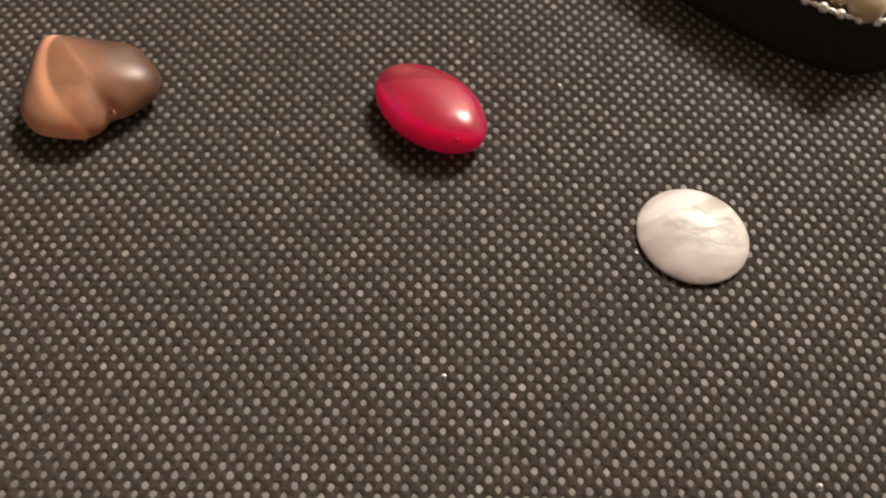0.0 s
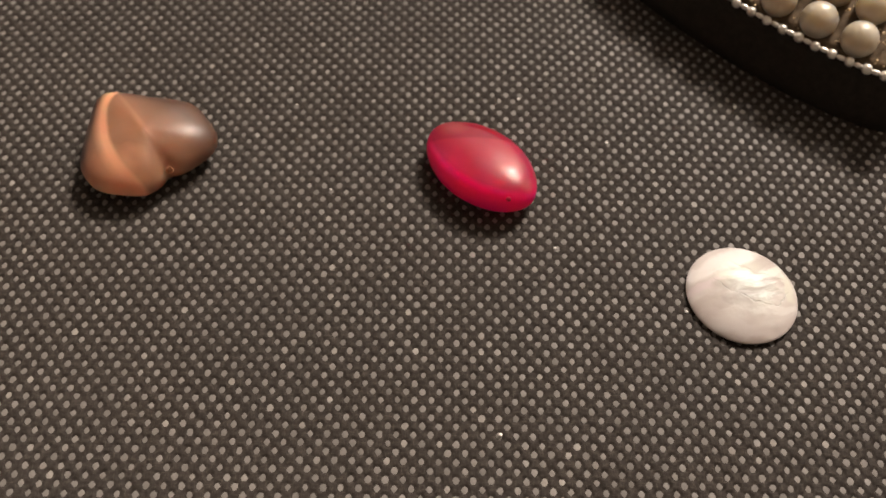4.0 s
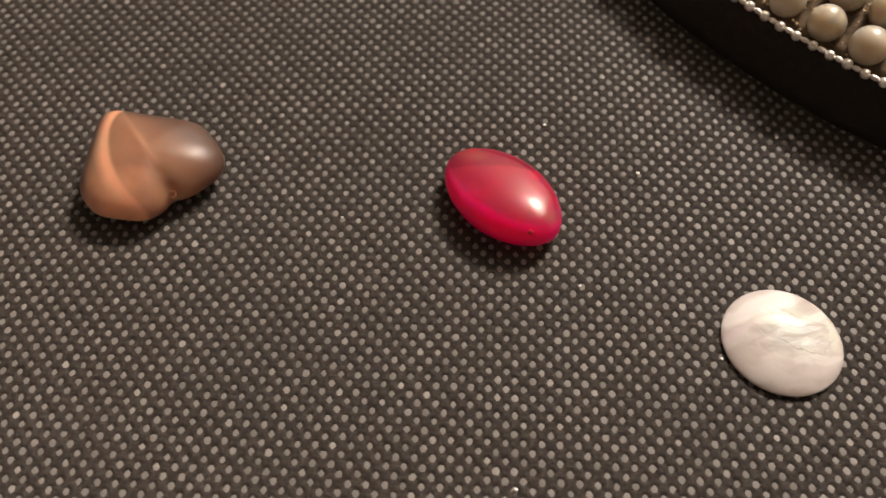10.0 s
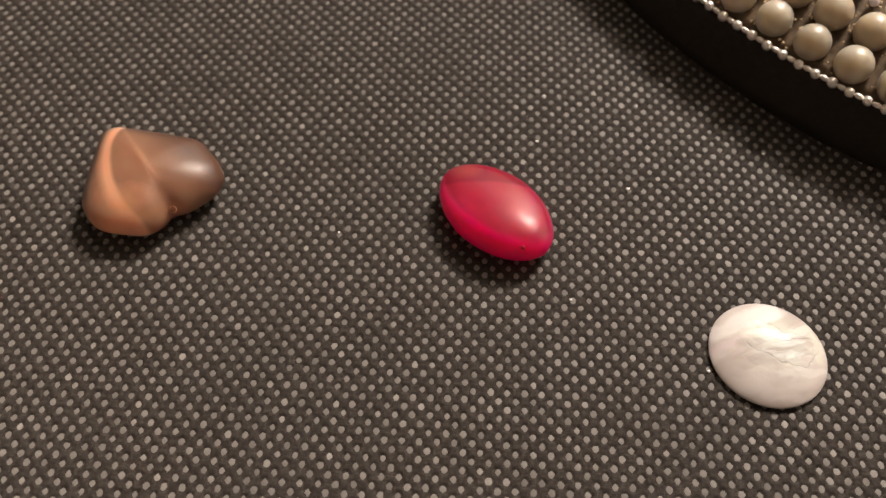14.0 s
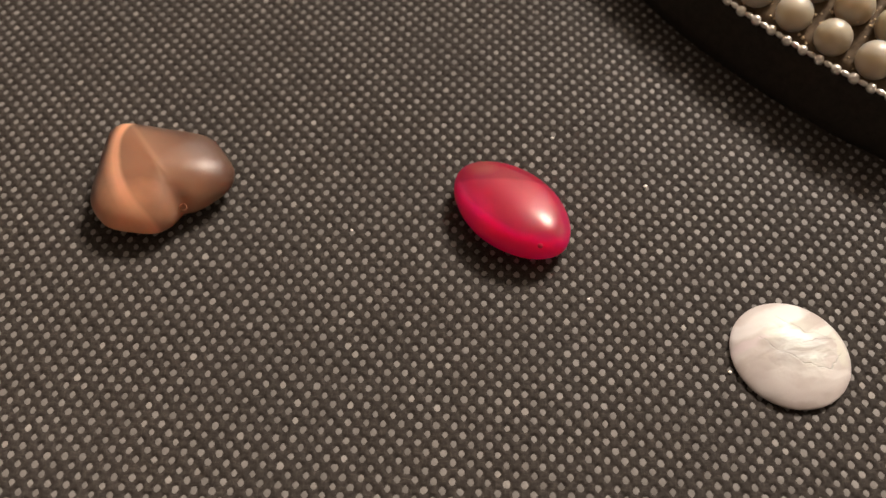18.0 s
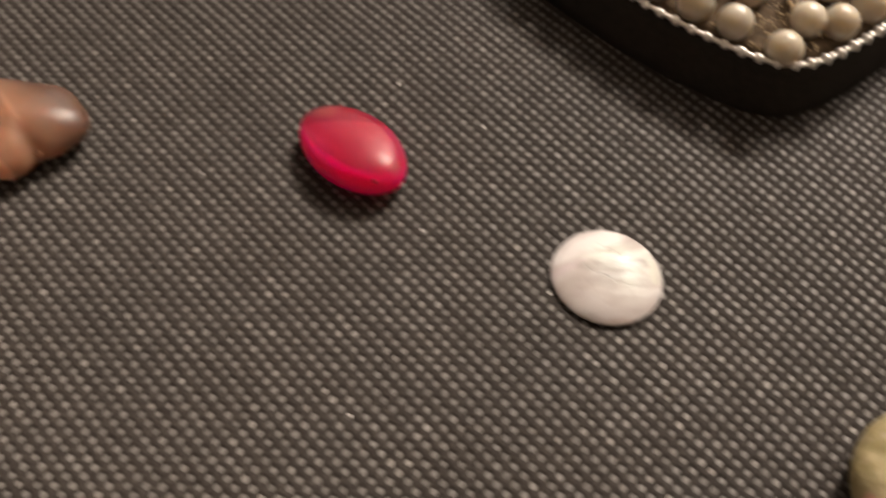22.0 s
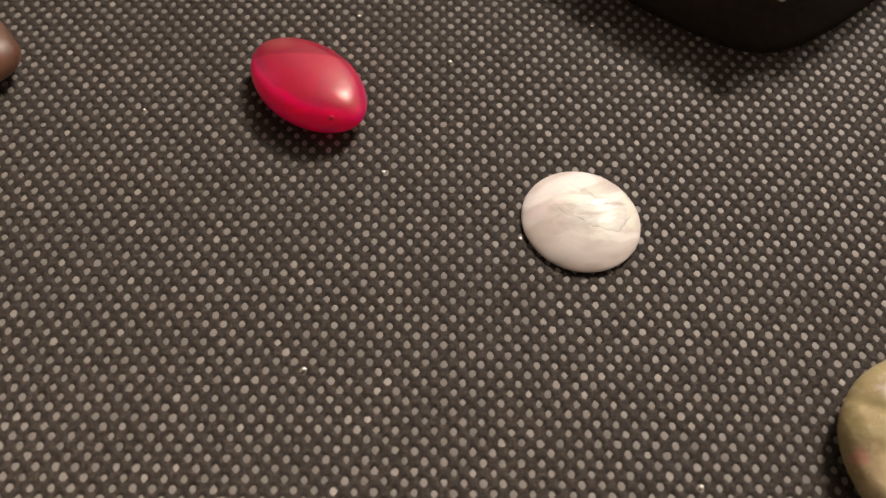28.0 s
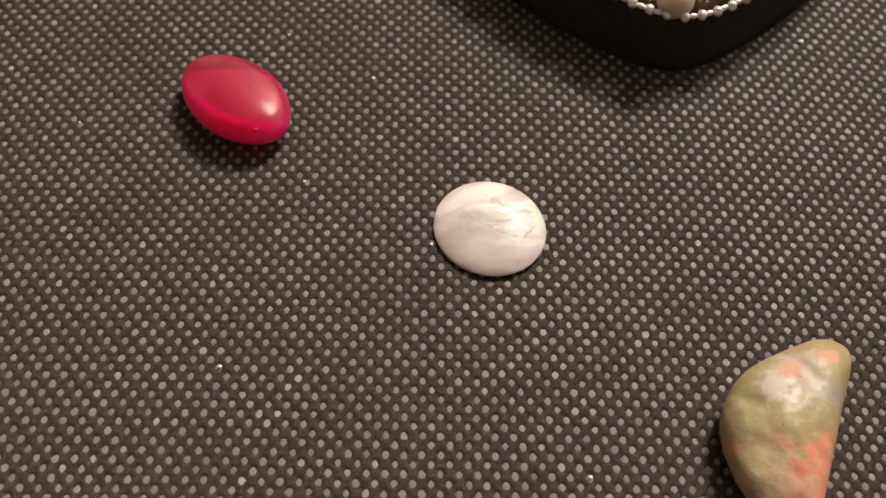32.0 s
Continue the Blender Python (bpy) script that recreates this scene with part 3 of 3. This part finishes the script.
def heart_edge(th):
    d = (th - radians(-53) + math.pi) % (2 * math.pi) - math.pi
    return heart_run(th) - 0.85e-3 * math.exp(-(d / 0.20) ** 2)


CLEFT = Vector((0.0048, -0.0064, 0))
HOLE_AT = Vector((0.0043, -0.0052, 0))


def heart_shape(v):
    along = CLEFT.normalized()
    across = Vector((-along.y, along.x, 0))
    u, w = v.dot(along), v.dot(across)
    if v.z > 0.0025:
        # the fold that runs from the cleft up over the dome, and fades towards the point
        fade = min(1.0, (v.z - 0.0025) / 0.0018)
        depth = 0.75e-3 * fade * max(0.0, min(1.0, (u - 0.0005) / 0.007)) ** 1.5
        v.z -= depth * math.exp(-(w / 0.0020) ** 2)
        v.z += 1.0e-4 * fade * math.exp(-(w / 0.0007) ** 2) * max(0.0, min(1.0, (0.006 - abs(u)) / 0.004))
        # the mouth of the drill hole, and the groove by which it opens to the cleft
        v.z -= 0.5e-3 * fade * math.exp(-((v - HOLE_AT).to_2d().length / 0.0008) ** 2)
        run = max(0.0, min(1.0, (u - HOLE_AT.length) / 0.0006))
        v.z -= 0.7e-3 * fade * run * math.exp(-(w / 0.0006) ** 2)
    return v


heart = tagged(new("heart_bead"), "polished brown cat's-eye heart bead with an orange sheen", "bead")
heart.location = (-0.0503, 0.0923, -0.0001)
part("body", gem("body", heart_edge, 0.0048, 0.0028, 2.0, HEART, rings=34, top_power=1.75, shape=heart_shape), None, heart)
bm = bmesh.new()
bmesh.ops.create_cone(bm, cap_ends=False, segments=20, radius1=0.00056, radius2=0.00042, depth=0.0005)
rim = part("hole_rim", bm, AMBER, heart, "rim of the drill hole in the cleft")
rim.matrix_local = look((HOLE_AT.x, HOLE_AT.y, 0.00408), (HOLE_AT.x * 0.66, HOLE_AT.y * 0.66, 0.0))

# ---- red oval bead ----
def red_edge(th):
    c, s = abs(math.cos(th)) / RED_A, abs(math.sin(th)) / RED_B
    return (c ** 1.9 + s ** 1.9) ** (-1 / 1.9)


def red_profile(k):
    """A shallow lens above a steep rounded flank."""
    return 0.44 * (1 - k * k) + 0.56 * math.sqrt(1 - min(1.0, k ** 9))


def red_shape(v):
    """The upper dome is fuller on one flank."""
    if v.z > 0.0022:
        v.z -= (v.z - 0.0022) * 0.27 * (0.703 * v.y - 0.711 * v.x) / 0.0075
    return v


red = tagged(new("oval_bead"), "translucent red glass oval bead, drilled lengthwise", "bead")
red.matrix_world = pose(0.0003, 0.0898, 0.0, 0, -1, -45.3)
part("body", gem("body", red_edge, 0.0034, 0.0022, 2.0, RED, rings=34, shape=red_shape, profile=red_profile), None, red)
for end in (1, -1):
    bm = bmesh.new()
    bmesh.ops.create_cone(bm, cap_ends=True, segments=16, radius1=0.00038, radius2=0.00028, depth=0.0005)
    hole = part("drill_hole", bm, HOLE, red, "dark drill hole")
    hole.matrix_local = pose(0.0082, -0.0027, 0.00440, 30, 40, 0) if end == 1 else pose(-0.00935, 0, 0.0026, 0, -90, 0)

# ---- mother-of-pearl cabochon ----
shell = tagged(new("shell_cabochon"), "round white mother-of-pearl cabochon with wavy lustre", "cabochon")
shell.matrix_world = pose(0.0371, 0.0691, -0.0001, 0, 0, -12)


def shell_edge(th):
    return 1 / math.sqrt((math.cos(th + radians(33)) / 7.98e-3) ** 2 + (math.sin(th + radians(33)) / 7.69e-3) ** 2)


part("dome", gem("dome", shell_edge, 0.0018, 0.0003, 1.4, NACRE, top_power=2.3, low_power=6.0), None, shell)
bm = bmesh.new()
bmesh.ops.create_cone(bm, cap_ends=True, segments=64, radius1=0.0066, radius2=0.0070, depth=0.0004)
bmesh.ops.translate(bm, vec=(0, 0, 0.0001), verts=bm.verts)
part("flat_back", bm, NACRE, shell)

# ---- tumbled green and pink stone ----
stone_edge = cut_edge(10, (-23, 5.6), (53, 14.7), (114, 8.8), (148, 8.0), (182, 8.6), (208, 9.8), (259, 13.2))


def stone_shape(v):
    n = noise.noise(v * 220) * 0.45e-3 + noise.noise(v * 520) * 0.17e-3
    if v.z > 0.0035:
        # a chipped crease across the upper shoulder
        w = (v.x - 0.0027) * 0.86 + (v.y - 0.0060) * 0.5
        v.z -= 0.5e-3 * math.exp(-(w / 0.0006) ** 2) * max(0.0, 1 - abs(v.y - 0.0060) / 0.0045)
        v.z += n
    return v


stone = tagged(new("tumbled_stone"), "polished olive green and salmon pink tumbled stone", "stone")
stone.location = (0.0719, 0.0388, -0.0001)
part("body", gem("body", stone_edge, 0.0046, 0.0030, 1.9, STONE, top_power=2.4, shape=stone_shape), None, stone)

# ---- pearl-covered box ----
TIP = Vector((0.0665, 0.0982))
ARC = 0.140
OPEN = radians(58.5)
BASE_Z = 0.0096


def outline(s, side):
    """A place on the almond outline, s metres from the tip along one side, and its inward normal."""
    a = OPEN - s / ARC
    x = side * ARC * (math.cos(a) - math.cos(OPEN))
    y = ARC * (math.sin(OPEN) - math.sin(a))
    # the tip is rounded
    soft = math.hypot(y, 0.0030)
    lean = y / soft
    n = Vector((-side * math.cos(a) * lean, math.sin(a))).normalized()
    return Vector((TIP.x + x, TIP.y + soft)), n


HALF = 2 * OPEN * ARC


def crown(d):
    """Height of the domed top, d metres in from the rim."""
    return BASE_Z + 0.40 * d * (1 - d / 0.14)


pearl_box = tagged(new("pearl_box"), "almond-shaped box lid covered in cream pearls with a silver beaded rim", "box")
pearl_box.location = (TIP.x, TIP.y + 0.05, 0)
BOX_AT = Vector(pearl_box.location)


def ring_points(inset, count):
    pts = []
    for side in (1, -1):
        for i in range(count):
            s = HALF * i / count if side == 1 else HALF * (1 - i / count)
            p, n = outline(s, side)
            pts.append(p + n * inset)
    return pts


def box_shell():
    count = 90
    verts, faces = [], []
    rows = [(-0.0022, -0.0006), (-0.0018, 0.0016), (-0.0002, 0.0075), (0.0008, 0.0088), (0.0002, BASE_Z - 0.0003)] + [(d, crown(d) - 0.0004) for d in (0.002, 0.006, 0.012, 0.02, 0.032)]
    for d, z in rows:
        for p in ring_points(d, count):
            verts.append((p.x - BOX_AT.x, p.y - BOX_AT.y, z))
    n = 2 * count
    for i in range(len(rows) - 1):
        for j in range(n):
            k = (j + 1) % n
            faces.append((i * n + j, i * n + k, (i + 1) * n + k, (i + 1) * n + j))
    faces.append(tuple(range((len(rows) - 1) * n, len(rows) * n)))
    faces.append(tuple(reversed(range(n))))
    me = mesh_from("shell", verts, faces, BACKING)
    me.materials.append(BLACK)
    for poly in me.polygons:
        if max(me.vertices[i].co.z for i in poly.vertices) < 0.0090:
            poly.material_index = 1
    return me


part("shell", box_shell(), None, pearl_box, "dark brown backing with flared black sides")


def shared(name, me, parent, place, scale=1.0, turn=0.0):
    ob = new(name, me)
    ob.parent = parent
    ob.matrix_local = Matrix.Translation(place) @ Matrix.Rotation(turn, 4, "Z") @ Matrix.Scale(scale, 4)
    return ob


def to_mesh(bm, material, name):
    me = bpy.data.meshes.new(name)
    bm.to_mesh(me)
    bm.free()
    me.materials.append(material)
    me.polygons.foreach_set("use_smooth", [True] * len(me.polygons))
    return me


def lump(radius):
    """A cast rim bead: a ball with hammered, uneven faces."""
    bm = ball(radius, 12, 8)
    for v in bm.verts:
        v.co *= 1 + 0.16 * noise.noise(v.co * 1900)
    return bm


PEARL_MESH = to_mesh(ball(0.00288, 28, 18), PEARL, "pearl")
BEAD_MESH = to_mesh(lump(0.00076), SILVER, "rim_bead")
LINK_MESH = to_mesh(ball(0.00042, 8, 6), SILVER, "rim_link")
STRASS_MESH = to_mesh(ball(0.0010, 8, 5, 0.8), CRYSTAL, "rhinestone")
rng = random.Random(11)


def on_box(p, z):
    return (p.x - BOX_AT.x, p.y - BOX_AT.y, z)


BEAD_PITCH, PEARL_PITCH = 2.85e-3, 7.2e-3
for side in (1, -1):
    n = int(HALF / BEAD_PITCH)
    for i in range(n):
        s = (i + (0.0 if side == 1 else 1.0)) * BEAD_PITCH
        p, nrm = outline(s, side)
        shared("rim_bead", BEAD_MESH, pearl_box, on_box(p - nrm * 0.0008, BASE_Z + 0.0005 + rng.uniform(-1e-4, 1e-4)), rng.uniform(0.92, 1.1))
        p, nrm = outline(s + BEAD_PITCH / 2, side)
        link = shared("rim_link", LINK_MESH, pearl_box, on_box(p, BASE_Z), 1.0)
        link.matrix_local = Matrix.Translation(on_box(p - nrm * 0.0006, BASE_Z + 0.0004)) @ Matrix.Rotation(math.atan2(nrm.y, nrm.x), 4, "Z") @ Matrix.Diagonal((1.0, 2.0, 1.0, 1))
    for inset, first in ((0.0027, 0.0118), (0.0083, 0.0124 if side == -1 else 0.0146)):
        m = int((HALF - 0.03) / PEARL_PITCH)
        for i in range(m):
            p, nrm = outline(first + i * PEARL_PITCH, side)
            q = p + nrm * (inset + 4e-4 + rng.uniform(-2e-4, 2e-4))
            shared("pearl", PEARL_MESH, pearl_box, on_box(q, crown(inset) + 0.0009), rng.uniform(0.95, 1.03))
    m = int((HALF - 0.03) / 0.0031)
    for row_inset in (0.0129, 0.0155):
        for i in range(m):
            p, nrm = outline(0.012 + i * 0.0031 + row_inset * 0.1, side)
            q = p + nrm * row_inset
            shared("rhinestone", STRASS_MESH, pearl_box, on_box(q, crown(row_inset) + 0.0008), rng.uniform(0.85, 1.15), rng.uniform(0, 3))
for x, y, inset in ((0.0652, 0.1029, 0.0027), (0.0692, 0.1078, 0.0060)):
    shared("pearl", PEARL_MESH, pearl_box, on_box(Vector((x, y)), crown(inset) + 0.0004), 0.97)


def wire_field():
    """Tiny gold seed grains and bent wire ends that fill the gaps between the pearls."""
    verts, faces = [], []
    grain = [(1, 0, 0), (-1, 0, 0), (0, 1, 0), (0, -1, 0), (0, 0, 1), (0, 0, -1)]
    tri = [(0, 2, 4), (2, 1, 4), (1, 3, 4), (3, 0, 4), (2, 0, 5), (1, 2, 5), (3, 1, 5), (0, 3, 5)]
    for side in (1, -1):
        for i in range(1300):
            s, inset = rng.uniform(0.0, HALF * (0.3 if i % 3 == 0 else 1.0)), rng.uniform(0.0008, 0.0175)
            p, nrm = outline(s, side)
            q = p + nrm * inset
            z = crown(inset) + rng.uniform(-0.0001, 0.0012)
            r = rng.uniform(0.00014, 0.00030)
            base = len(verts)
            verts.extend((q.x - BOX_AT.x + g[0] * r, q.y - BOX_AT.y + g[1] * r, z + g[2] * r) for g in grain)
            faces.extend(tuple(base + k for k in t) for t in tri)
    return mesh_from("gold_filling", verts, faces, GOLD)


tagged(part("gold_filling", wire_field(), None, pearl_box, "gold seed grains between the pearls"), kind="stuff")

# ---- lint specks on the cloth ----
for x, y, r in ((0.0202, 0.0963, 2.6e-4), (0.0110, 0.0767, 2.0e-4), (0.0023, 0.0479, 2.6e-4), (0.0290, 0.0664, 2.2e-4), (0.0480, 0.0338, 2.2e-4), (0.0888, 0.1060, 3.2e-4), (0.0067, 0.1050, 2.2e-4), (-0.0225, 0.0869, 1.8e-4), (0.0417, 0.1040, 1.9e-4)):
    bm = bmesh.new()
    bmesh.ops.create_icosphere(bm, subdivisions=1, radius=r)
    for v in bm.verts:
        v.co *= 1 + 0.3 * noise.noise(v.co * 9000 + Vector((x * 900, y * 900, 0)))
    speck = part("lint_speck", bm, LINT)
    speck.location = (x, y, float(swell(np.array(x), np.array(y))) - 0.5e-4)
    speck.scale = (1.25, 1.0, 0.6)
    tagged(speck, "tiny white lint speck caught on the black fabric", "lint", "lint specks on the cloth")
